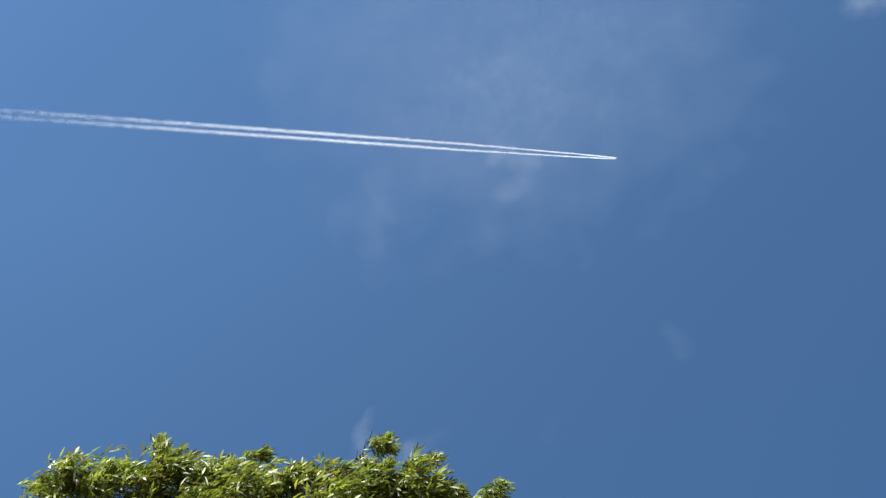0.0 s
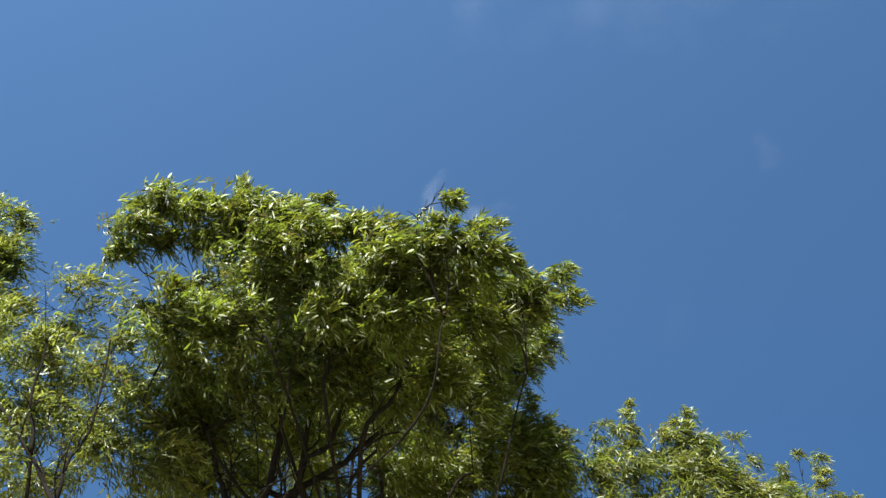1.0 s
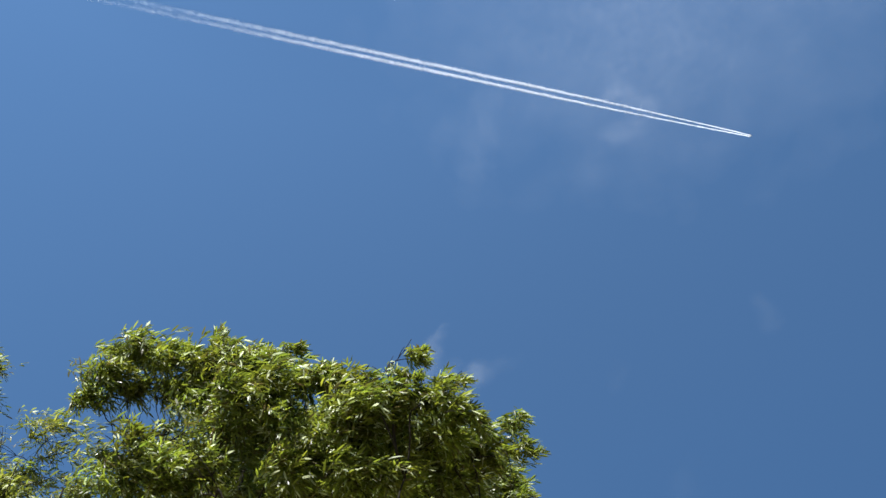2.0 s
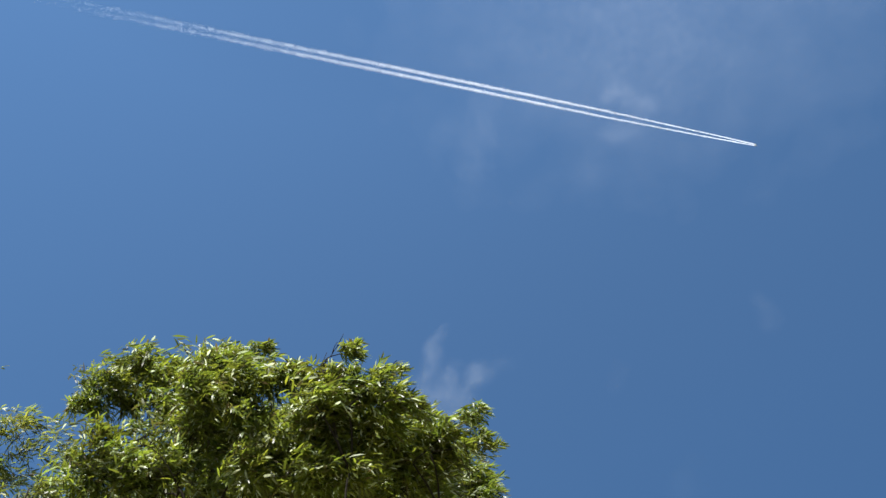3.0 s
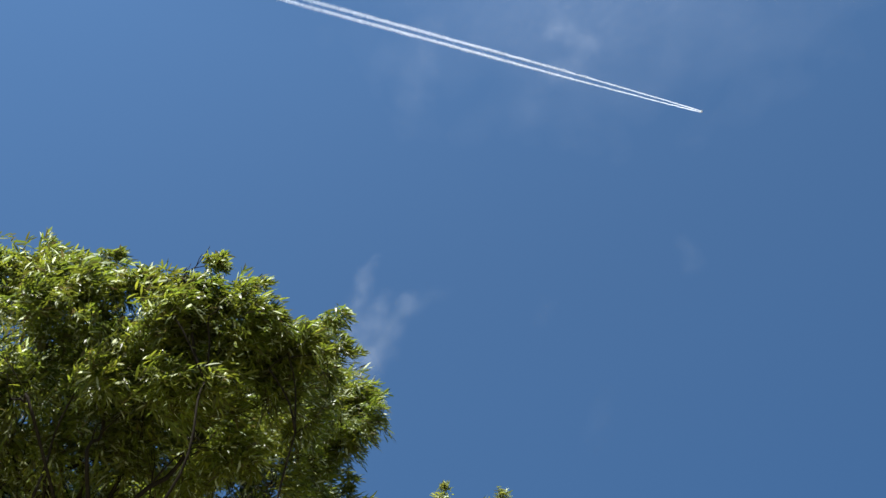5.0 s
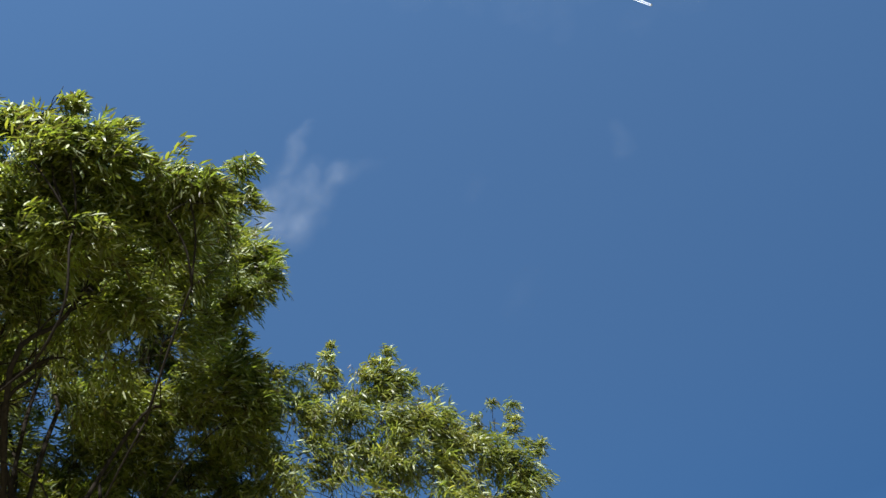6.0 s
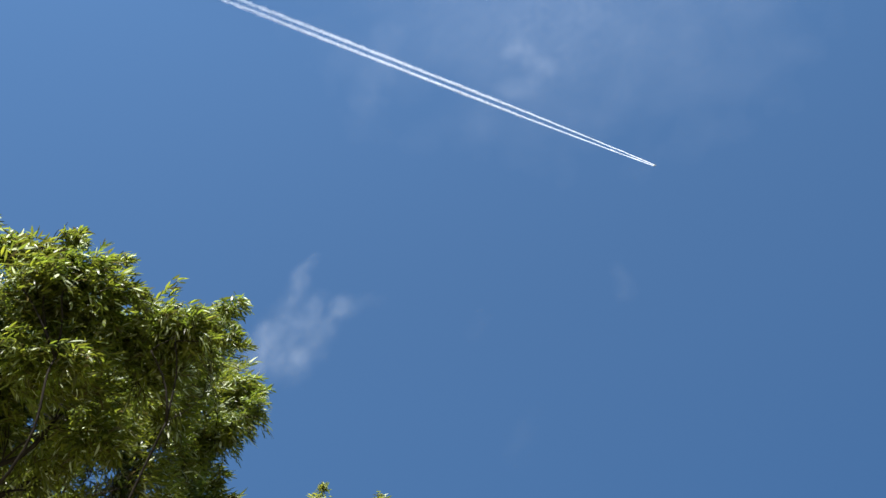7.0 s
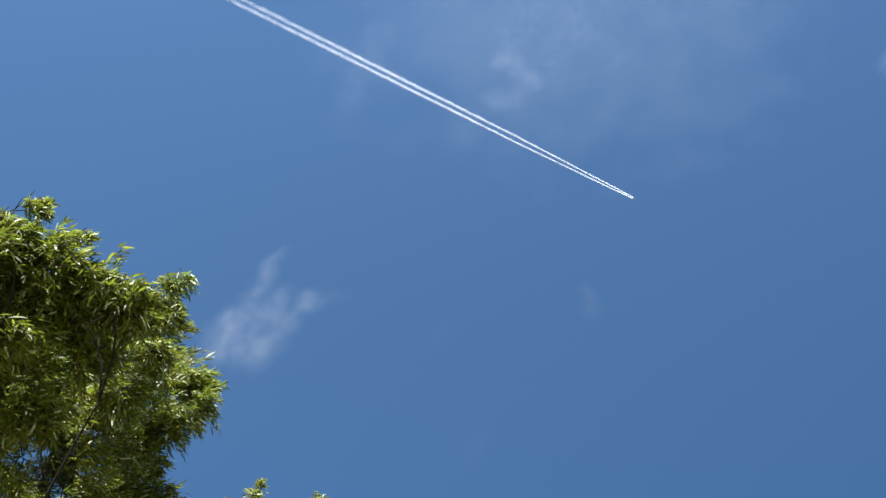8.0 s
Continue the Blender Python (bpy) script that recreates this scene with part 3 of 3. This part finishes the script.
LOW_TIPS = [
    (4.08, 8.70, 6.31, 0.05), (3.87, 8.70, 6.09, 0.06), (3.91, 8.70, 5.96, 0.06), (4.36, 8.70, 6.30, 0.05), (4.39, 8.70, 6.12, 0.07), (4.30, 8.70, 5.94, 0.08),
    (4.63, 8.70, 5.79, 0.07), (4.58, 8.70, 5.65, 0.07), (4.61, 8.70, 5.33, 0.09), (4.45, 8.70, 5.80, 0.07), (3.27, 8.60, 6.38, 0.06), (3.48, 8.60, 6.08, 0.06),
]
LOW_CROWN = [
    (1.21, 8.20, 6.21, 0.15), (1.36, 8.20, 5.96, 0.20), (1.19, 8.20, 5.74, 0.22), (1.79, 8.40, 5.81, 0.23), (2.21, 8.40, 5.87, 0.26), (2.69, 8.50, 5.83, 0.30),
    (3.13, 8.50, 5.89, 0.22), (3.39, 8.60, 5.77, 0.24), (3.73, 8.60, 5.61, 0.22), (4.10, 8.70, 5.56, 0.23), (4.40, 8.70, 5.35, 0.20),
]
LOW_BODY = [
    (1.36, 8.30, 5.33, 0.33), (1.79, 8.40, 5.32, 0.33), (2.29, 8.40, 5.35, 0.34), (2.82, 8.50, 5.34, 0.36), (3.37, 8.60, 5.31, 0.33), (3.86, 8.70, 5.19, 0.29),
    (4.32, 8.70, 5.00, 0.25), (1.58, 8.30, 4.83, 0.36), (2.18, 8.40, 4.82, 0.36), (2.81, 8.50, 4.82, 0.37), (3.47, 8.60, 4.81, 0.35), (4.02, 8.70, 4.73, 0.30),
]
STEMS_LOW = [
    [(2.18, 8.45, 5.10), (2.10, 8.45, 5.71), (2.04, 8.45, 6.22), (2.04, 8.45, 6.84)],
    [(2.43, 8.45, 5.11), (2.63, 8.45, 5.73), (2.75, 8.45, 6.26), (2.72, 8.45, 6.78)],
    [(1.92, 8.45, 5.29), (1.79, 8.45, 5.90), (1.69, 8.45, 6.46)],
]
STEMS_TIPS = [
    [(4.06, 8.70, 5.13), (4.11, 8.70, 5.63), (4.09, 8.70, 6.09), (4.09, 8.70, 6.32)],
    [(4.20, 8.70, 5.14), (4.28, 8.70, 5.64), (4.38, 8.70, 6.02), (4.36, 8.70, 6.32)],
    [(4.40, 8.70, 5.08), (4.50, 8.70, 5.43), (4.64, 8.70, 5.81)],
]
SPARSE_TOP = [
    (-4.04, 6.68, 7.26, 0.27), (-3.69, 6.68, 7.09, 0.30), (-4.14, 6.75, 6.91, 0.34), (-3.37, 6.60, 6.49, 0.17), (-4.23, 6.75, 6.45, 0.33), (-4.83, 6.83, 6.97, 0.32),
    (-4.45, 6.83, 6.28, 0.37),
]
SPARSE_BODY = [
    (-2.58, 7.28, 5.60, 0.44), (-2.60, 7.28, 6.22, 0.39), (-3.75, 6.83, 6.21, 0.39), (-3.28, 6.83, 6.00, 0.44), (-4.01, 6.83, 5.73, 0.45), (-4.54, 6.98, 5.76, 0.53),
    (-2.87, 6.90, 5.71, 0.36), (-3.43, 6.98, 5.37, 0.55), (-3.98, 6.98, 5.00, 0.56), (-2.74, 7.13, 5.14, 0.49),
]
SPARSE_BOUGHS = [
    ([(-3.18, 6.38, 4.11), (-3.55, 6.38, 4.74), (-3.91, 6.38, 5.16), (-4.26, 6.38, 5.52)], 0.027),
    ([(-3.74, 6.38, 4.99), (-3.96, 6.38, 5.52), (-4.02, 6.38, 6.08), (-4.06, 6.38, 6.32)], 0.020),
    ([(-3.36, 6.38, 4.50), (-3.39, 6.38, 4.88), (-3.29, 6.38, 5.22), (-3.32, 6.38, 5.71), (-3.41, 6.38, 6.32)], 0.020),
]
EDGE_TOP = [
    (-5.80, 7.17, 8.80, 0.34), (-5.79, 7.17, 8.24, 0.49), (-5.41, 7.09, 7.98, 0.27), (-5.73, 7.24, 7.47, 0.62), (-6.67, 7.32, 8.59, 0.69),
]
GUST_WEST = [(0, -1.2), (0.5, -0.1), (1, -1.9), (1.5, -5.4), (2.2, 2), (3, 7.8), (3.5, 6.3), (4, -1.6), (5.5, -3.2), (8, -2)]
NOD_WEST = [(0, 7.2), (0.5, 5.0), (1, 1.1), (1.5, 3.8), (3, -6.9), (3.5, -6.2), (4, -2.7), (5.5, -2.6), (8, 0.0)]
GUST_MIDDLE = [(0, 3), (0.5, -1.5), (1, 2), (1.5, 3), (3, 3), (3.5, -1.5), (4, 0), (5.5, -0.5), (6, -4), (6.5, -4), (7, -3), (7.5, 2), (8, -1.5)]
GUST_SPRIG = [(0, 7.6), (0.5, -3.7), (1, 9.6), (1.5, 13.3), (2.2, 8), (3, 1.5), (3.5, -9.8), (4, 1.4), (5.5, 1.8), (6, -5.8), (6.5, -6.0), (7, -5.0), (7.5, 5.0), (8, -1.8)]
NOD_SPRIG = [(0, -5), (0.5, 1.5), (1, -0.8), (1.5, -3), (3, -2.5), (4, -3), (5.5, -2.5), (6, -2), (6.5, -5), (7.5, -4), (8, -2.5)]
GUST_EAST = [(0, 1), (0.5, -4.0), (1, 5.9), (1.5, 2.3), (3, -0.8), (3.5, -4.4), (4, 1.7), (5.5, -3.3), (6, 0.9), (7, 2.7), (7.5, 0.4), (8, 1.1)]
NOD_EAST = [(0, -11), (0.5, 5.4), (1, -11.2), (1.5, -10.2), (3, -6.6), (3.5, 8.0), (4, -8.5), (5.5, 2.2), (6, 5.8), (6.5, 3.4), (7, 0.2), (7.5, -1.8), (8, 6.7)]
GUST_LOW = [(0, 8), (1, 8), (3, 7), (5.5, 3), (6, 0), (6.5, 3.5), (8, 3.5)]
GUST_EDGE = [(0, 3), (0.5, 5), (1, 0), (1.5, -4), (3, 0), (8, 0)]

tree("tree", (-0.75, 8.1, 0), (-0.75, 7.8, 3.9), 0.17, [
    (CROWN_WEST, 0.6, GUST_WEST, NOD_WEST, STEMS_WEST),
    (CROWN_MIDDLE, 0.6, GUST_MIDDLE, CALM, CALM),
    (CROWN_SPRIG, 0.8, GUST_SPRIG, NOD_SPRIG, STEMS_SPRIG),
    (CROWN_EAST, 0.8, GUST_EAST, NOD_EAST, STEMS_EAST),
    (CROWN_HANGING, 0.8, CALM, CALM, CALM),
    (HEART_WEST, 0.7, CALM, CALM, CALM),
    (HEART_MIDDLE, 0.7, CALM, CALM, CALM),
    (HEART_EAST, 0.5, CALM, CALM, CALM),
    (SKIRT_WEST, 0.4, CALM, CALM, CALM),
    (FRONT_SHOOTS, 1.0, CALM, CALM, CALM),
    (BACK_UPPER, 0.4, CALM, CALM, CALM),
    (BACK_MIDDLE, 0.4, CALM, CALM, CALM),
    (BACK_LOWER, 0.3, CALM, CALM, CALM),
    (SHADE_CROWN, 0.4, CALM, CALM, CALM),
    (SKIRT_EAST, 0.3, CALM, CALM, CALM),
    (SKIRT_BACK, 0.3, CALM, CALM, CALM),
], "windblown tree with narrow olive-green leaves and dark crooked branches", LEAF, 1120, 3, 0.136, 0.78, BOUGHS + THIN_BOUGHS)
tree("tree", (-3.7, 7.3, 0), (-3.6, 7.2, 2.8), 0.11, [
    (SPARSE_TOP, 1.6, CALM, CALM, CALM),
    (SPARSE_BODY, 1.0, CALM, CALM, CALM),
], "smaller windblown tree with sparse grey-green leaves and bare dark branches", LEAF_BLUE, 820, 11, 0.125, 0.65, SPARSE_BOUGHS)
tree("tree", (-5.8, 7.7, 0), (-5.8, 7.6, 3.6), 0.12, [
    (EDGE_TOP, 1.0, GUST_EDGE, CALM, CALM),
], "windblown tree with dense narrow leaves at the edge of the row", LEAF, 1050, 12, 0.13, 0.75)
tree("tree", (2.7, 9.5, 0), (2.7, 9.4, 2.8), 0.11, [
    (LOW_SHOOTS, 1.0, GUST_LOW, CALM, STEMS_LOW),
    (LOW_TIPS, 1.2, GUST_LOW, CALM, STEMS_TIPS),
    (LOW_CROWN, 0.8, CALM, CALM, CALM),
    (LOW_BODY, 0.5, CALM, CALM, CALM),
], "low windblown tree with light green leaves on loose shoots", LEAF_BLUE, 1150, 13, 0.13, 0.40)


# ---- the sky's vapour ----
OCTA = np.array([(1, 0, 0), (-1, 0, 0), (0, 1, 0), (0, -1, 0), (0, 0, 1), (0, 0, -1)], float)
OCTA_FACES = np.array([(0, 2, 4), (2, 1, 4), (1, 3, 4), (3, 0, 4), (2, 0, 5), (1, 2, 5), (3, 1, 5), (0, 3, 5)])


def puffs_mesh(name, centres, radii, mat):
    n = len(centres)
    v = (centres[:, None, :] + OCTA[None] * radii[:, None, None]).reshape(-1, 3)
    f = (OCTA_FACES[None] + (np.arange(n) * 6)[:, None, None]).reshape(-1, 3)
    return mesh_from(name, v.tolist(), f.tolist(), mat, True)


def strand_density(p, strands):
    """How much vapour lies at p: near the strands' lines it is thick, away from them it thins out."""
    total = 0.0
    for line, widths, amount in strands:
        best = 0.0
        for a, c, wa, wc in zip(line, line[1:], widths, widths[1:]):
            a, c = Vector(a), Vector(c)
            k = max(0.0, min(1.0, (p - a).dot(c - a) / (c - a).length_squared))
            w = wa + (wc - wa) * k
            best = max(best, math.exp(-0.5 * ((p - a.lerp(c, k)).length / w) ** 2))
        total += best * amount
    return total


def cloud(name, strands, step, torn, label, seed):
    """A wisp of ice cloud: three thin curved layers, one behind the other, torn by noise and thinning to nothing at their edges."""
    pts = [Vector(p) for line, w, a in strands for p in line]
    reach = 3.0 * max(max(w) for line, w, a in strands)
    mid = sum(pts, Vector()) / len(pts)
    depth = mid.normalized()
    east = depth.cross(Vector((0, 0, 1))).normalized()
    north = east.cross(depth)
    us, vs = [(p - mid).dot(east) for p in pts], [(p - mid).dot(north) for p in pts]
    u0, u1, v0, v1 = min(us) - reach, max(us) + reach, min(vs) - reach, max(vs) + reach
    nu, nv = int((u1 - u0) / step) + 2, int((v1 - v0) / step) + 2
    verts, faces, thick = [], [], []
    for layer in range(3):
        first = len(verts)
        for i in range(nu):
            for k in range(nv):
                p = mid + east * (u0 + i * step) + north * (v0 + k * step)
                q = p * (0.07 / step) + Vector((layer * 7.3, seed * 3.1, 0))
                warp = Vector((noise.noise(q * 1.3), noise.noise(q * 1.3 + Vector((5, 0, 0))), 0)) * reach * 0.28
                d = strand_density(p + east * warp.x + north * warp.y, strands)
                rag = max(0.0, 1.0 + torn * noise.fractal(q * 2.0, 0.9, 2.1, 5))
                edge = min(1.0, 4.0 * min(i, nu - 1 - i) / nu, 4.0 * min(k, nv - 1 - k) / nv)
                thick.append(min(0.5, d * rag / 3.0) * edge)
                verts.append(p - mid + depth * (25.0 * layer + 14.0 * noise.noise(q * 0.8)))
        for i in range(nu - 1):
            for k in range(nv - 1):
                a = first + i * nv + k
                if max(thick[a], thick[a + 1], thick[a + nv], thick[a + nv + 1]) > 0.002:
                    faces.append((a, a + nv, a + nv + 1, a + 1))
    me = mesh_from(name, verts, faces, CLOUD, True)
    att = me.attributes.new("vapour", "FLOAT", "POINT")
    att.data.foreach_set("value", thick)
    ob = new(name, me)
    ob.location = mid
    return tagged(ob, label, "cloud", "thin clouds", "stuff")


cloud("cloud", [
    ([(-5, 1842, 2109), (-29, 1890, 2065), (-63, 1967, 1991), (-103, 2055, 1899), (-138, 2126, 1817)], [6.2, 12.4, 20.6, 28.9, 28.9], 0.12),
    ([(139, 1942, 2012), (95, 1994, 1963), (39, 2064, 1892), (-24, 2136, 1811)], [10.3, 20.6, 28.9, 30.9], 0.12),
    ([(27, 1966, 1994), (-15, 2048, 1909), (-66, 2126, 1821)], [20.6, 41.2, 45.4], 0.10),
    ([(260, 1916, 2025), (187, 1947, 2004), (121, 1974, 1982)], [8.2, 16.5, 22.7], 0.05),
    ([(-133, 2036, 1917), (-163, 2088, 1859), (-173, 2127, 1813)], [20.6, 30.9, 30.9], 0.08),
], 6.0, 0.65, "small torn white wisp of cloud with a thin upward tail", 1)
cloud("cloud", [
    ([(607, 901, 2581), (634, 1040, 2521), (686, 1123, 2472)], [123.7, 113.4, 82.5], 0.016),
    ([(245, 1048, 2585), (518, 1014, 2558), (880, 908, 2498)], [123.7, 185.6, 226.8], 0.011),
    ([(217, 711, 2700), (592, 693, 2647), (1025, 689, 2513)], [309.3, 350.5, 329.9], 0.026),
    ([(86, 1286, 2486), (329, 1242, 2488), (682, 1247, 2413)], [123.7, 123.7, 103.1], 0.006),
], 12.0, 0.32, "broad faint veil of high cloud", 2)
cloud("cloud", [
    ([(666, 1193, 2444), (573, 1230, 2449)], [18.6, 24.7], 0.030),
    ([(128, 1166, 2543), (78, 1364, 2444)], [41.2, 53.6], 0.018),
], 8.0, 0.9, "faint streaks of high cloud", 3)
cloud("cloud", [
    ([(1060, 1626, 2018), (1092, 1667, 1967)], [18.6, 24.7], 0.022),
], 7.0, 0.9, "tiny faint scrap of high cloud", 4)
cloud("cloud", [
    ([(547, 1128, 2504), (565, 1108, 2508), (609, 1104, 2500), (638, 1121, 2485), (692, 1129, 2467)], [12.4, 18.6, 20.6, 22.7, 26.8], 0.048),
], 6.0, 0.9, "bright little curl of high cloud", 5)
cloud("cloud", [
    ([(837, 2070, 1690), (798, 2169, 1581)], [30.9, 37.1], 0.018),
], 7.0, 0.9, "dim vertical streak of high cloud", 6)
cloud("cloud", [
    ([(1654, 588, 2182), (1712, 543, 2148)], [26.8, 37.1], 0.10),
], 8.0, 1.2, "bright scrap of high cloud", 7)
cloud("cloud", [
    ([(625, 1893, 1966), (600, 1943, 1925)], [20.6, 22.7], 0.014),
], 7.0, 0.9, "dim short streak of high cloud", 8)



# ---- the aircraft and its trail ----
HEADING = 11.38


def wing_slab(root_a, root_b, tip_a, tip_b, thick):
    """A tapered flat wing between a root chord and a tip chord."""
    top, low = [], []
    for p, k in ((root_a, 1), (tip_a, 0.5), (tip_b, 0.5), (root_b, 1)):
        top.append((p[0], p[1], p[2] + thick * k / 2))
        low.append((p[0], p[1], p[2] - thick * k / 2))
    faces = [(0, 1, 2, 3), (7, 6, 5, 4)] + [(i, i + 4, (i + 1) % 4 + 4, (i + 1) % 4) for i in range(4)]
    return top + low, faces


def airliner():
    root = tagged(new("airliner"), "small distant twin-engined airliner drawing a white contrail", "aircraft")

    def airframe(name, verts, faces, mat, smooth=False):
        part(name, mesh_from(name, [Vector(p) * 0.5 for p in verts], faces, mat, smooth), root)

    stations = [(-16, 0.3), (-13, 1.0), (-8, 1.8), (0, 2.0), (10, 2.0), (14, 1.7), (16.5, 1.0), (17.6, 0.3)]
    airframe("fuselage", *tube([(x, 0, 0.5 if x < -12 else 0) for x, r in stations], [r for x, r in stations], 16), HULL, True)
    for s in (1, -1):
        airframe("wing", *wing_slab((4.5, 1.5 * s, -0.8), (-3.0, 1.5 * s, -0.8), (-3.6, 16.5 * s, 0.8), (-5.4, 16.5 * s, 0.8), 0.8), HULL)
        airframe("tailplane", *wing_slab((-12, 0.6 * s, 0.8), (-15.5, 0.6 * s, 0.8), (-15, 6 * s, 1.2), (-16.5, 6 * s, 1.2), 0.4), HULL)
        airframe("engine", *tube([(4.6, 5.6 * s, -1.9), (3.4, 5.6 * s, -1.9), (1.5, 5.6 * s, -1.9), (0.2, 5.6 * s, -1.9)], [1.0, 1.15, 1.05, 0.6], 12), METAL, True)
    airframe("fin", [(-11, 0.2, 1.6), (-15.6, 0.2, 1.4), (-16.6, 0.1, 7), (-14.8, 0.1, 7), (-11, -0.2, 1.6), (-15.6, -0.2, 1.4), (-16.6, -0.1, 7), (-14.8, -0.1, 7)],
                          [(0, 1, 2, 3), (7, 6, 5, 4), (0, 4, 5, 1), (1, 5, 6, 2), (2, 6, 7, 3), (3, 7, 4, 0)], HULL)
    rng = np.random.default_rng(8)
    for s in (1, -1):
        part("vapour_trail", vapour_trail(rng, s), root, "long white ribbon of ice vapour, ragged and fading at its old end")["kind"] = "stuff"
    return root


TRAIL_LENGTH = 3150.0


def vapour_trail(rng, s):
    """One of the two ribbons: a dense thread behind an engine that widens, frays and thins out."""
    n = 150000
    u = rng.random(n) ** 1.15
    x = u * TRAIL_LENGTH

    def drift(a):
        return 2.6 + 11.6 * np.minimum(1, a / 700) ** 0.75 - 1.5 * a / TRAIL_LENGTH

    wide = 0.8 + 2.0 * np.minimum(1, x / 900) + 8.0 * u
    billow = np.array([noise.fractal(Vector((a * 0.02, s * 9.0, 0)), 0.9, 2.1, 4) for a in x])
    fade = np.interp(u, [0, 0.02, 0.12, 0.30, 0.5, 0.75, 0.93, 1.0], [0.0, 0.02, 0.10, 0.40, 0.32, 0.10, 0.008, 0.0])
    keep = rng.random(n) < fade * np.clip(0.85 + billow * 0.5 * (0.3 + u), 0, 1)
    x, wide, billow = x[keep], wide[keep], billow[keep]
    y = s * (drift(x) + billow * wide * 0.3) + np.clip(rng.normal(0, 1, len(x)), -2.2, 2.2) * wide * 0.6
    z = -1.0 + rng.normal(0, 1, len(x)) * wide * 0.6
    r = rng.uniform(0.5, 0.95, len(x)) * np.interp(x / TRAIL_LENGTH, [0, 0.1, 0.3, 1], [1.0, 1.0, 1.0, 0.75])
    me = puffs_mesh("vapour_trail", np.stack([-x - 3, y, z], 1), r, TRAIL)
    bm = bmesh.new()
    bm.from_mesh(me)
    runs = np.concatenate([np.arange(0, 400, 8.0), np.arange(400, 1500, 14.0)])
    thick = np.interp(runs, [0, 60, 400, 900, 1500], [1.8, 2.5, 2.9, 2.4, 0.5])
    core = [(-a - 3, s * (float(drift(a)) + 0.9 * noise.noise(Vector((a * 0.013, s * 4, 0)))), -1.0 + 0.5 * noise.noise(Vector((a * 0.02, 0, s * 5)))) for a in runs]
    tubes = bpy.data.meshes.new("core")
    tubes.from_pydata([tuple(p) for p in tube(core, [t * (1 + 0.35 * noise.noise(Vector((a * 0.05, s, 3)))) for a, t in zip(runs, thick)], 6)[0]], [], tube(core, list(thick), 6)[1])
    bm.from_mesh(tubes)
    bm.to_mesh(me)
    bm.free()
    bpy.data.meshes.remove(tubes)
    return me


plane = airliner()


# ---- what moves ----
def gust(t, rows):
    """The extra lean, in degrees, at t seconds, from a short list of times and leans."""
    return float(np.interp(t, [r[0] for r in rows], [r[1] for r in rows])) if rows else 0.0


def motions():
    far = [(t, pose(1224.6 + 38.96 * t, 1404.0 + 49.61 * t, 3000, 0, 0, HEADING)) for t in (0.0, 2.0, 4.0, 6.0, 8.0)]
    walk(plane, far)
    times = [i * 0.2 for i in range(41)]
    for limb, at, swing, phase, gusts, nods in SWAYING:
        rows = []
        for t in times:
            slow = math.sin(2.1 * t + phase) * 0.6 + math.sin(4.6 * t + phase * 2.3) * 0.3
            quick = math.sin(9.7 * t + phase * 3.1) * 0.25
            lean = swing * (slow + quick) + gust(t, gusts)
            nod = swing * 0.5 * math.sin(5.3 * t + phase * 1.7) + gust(t, nods)
            rows.append((t, pose(*at, nod, lean, 0)))
        walk(limb, rows)


motions()
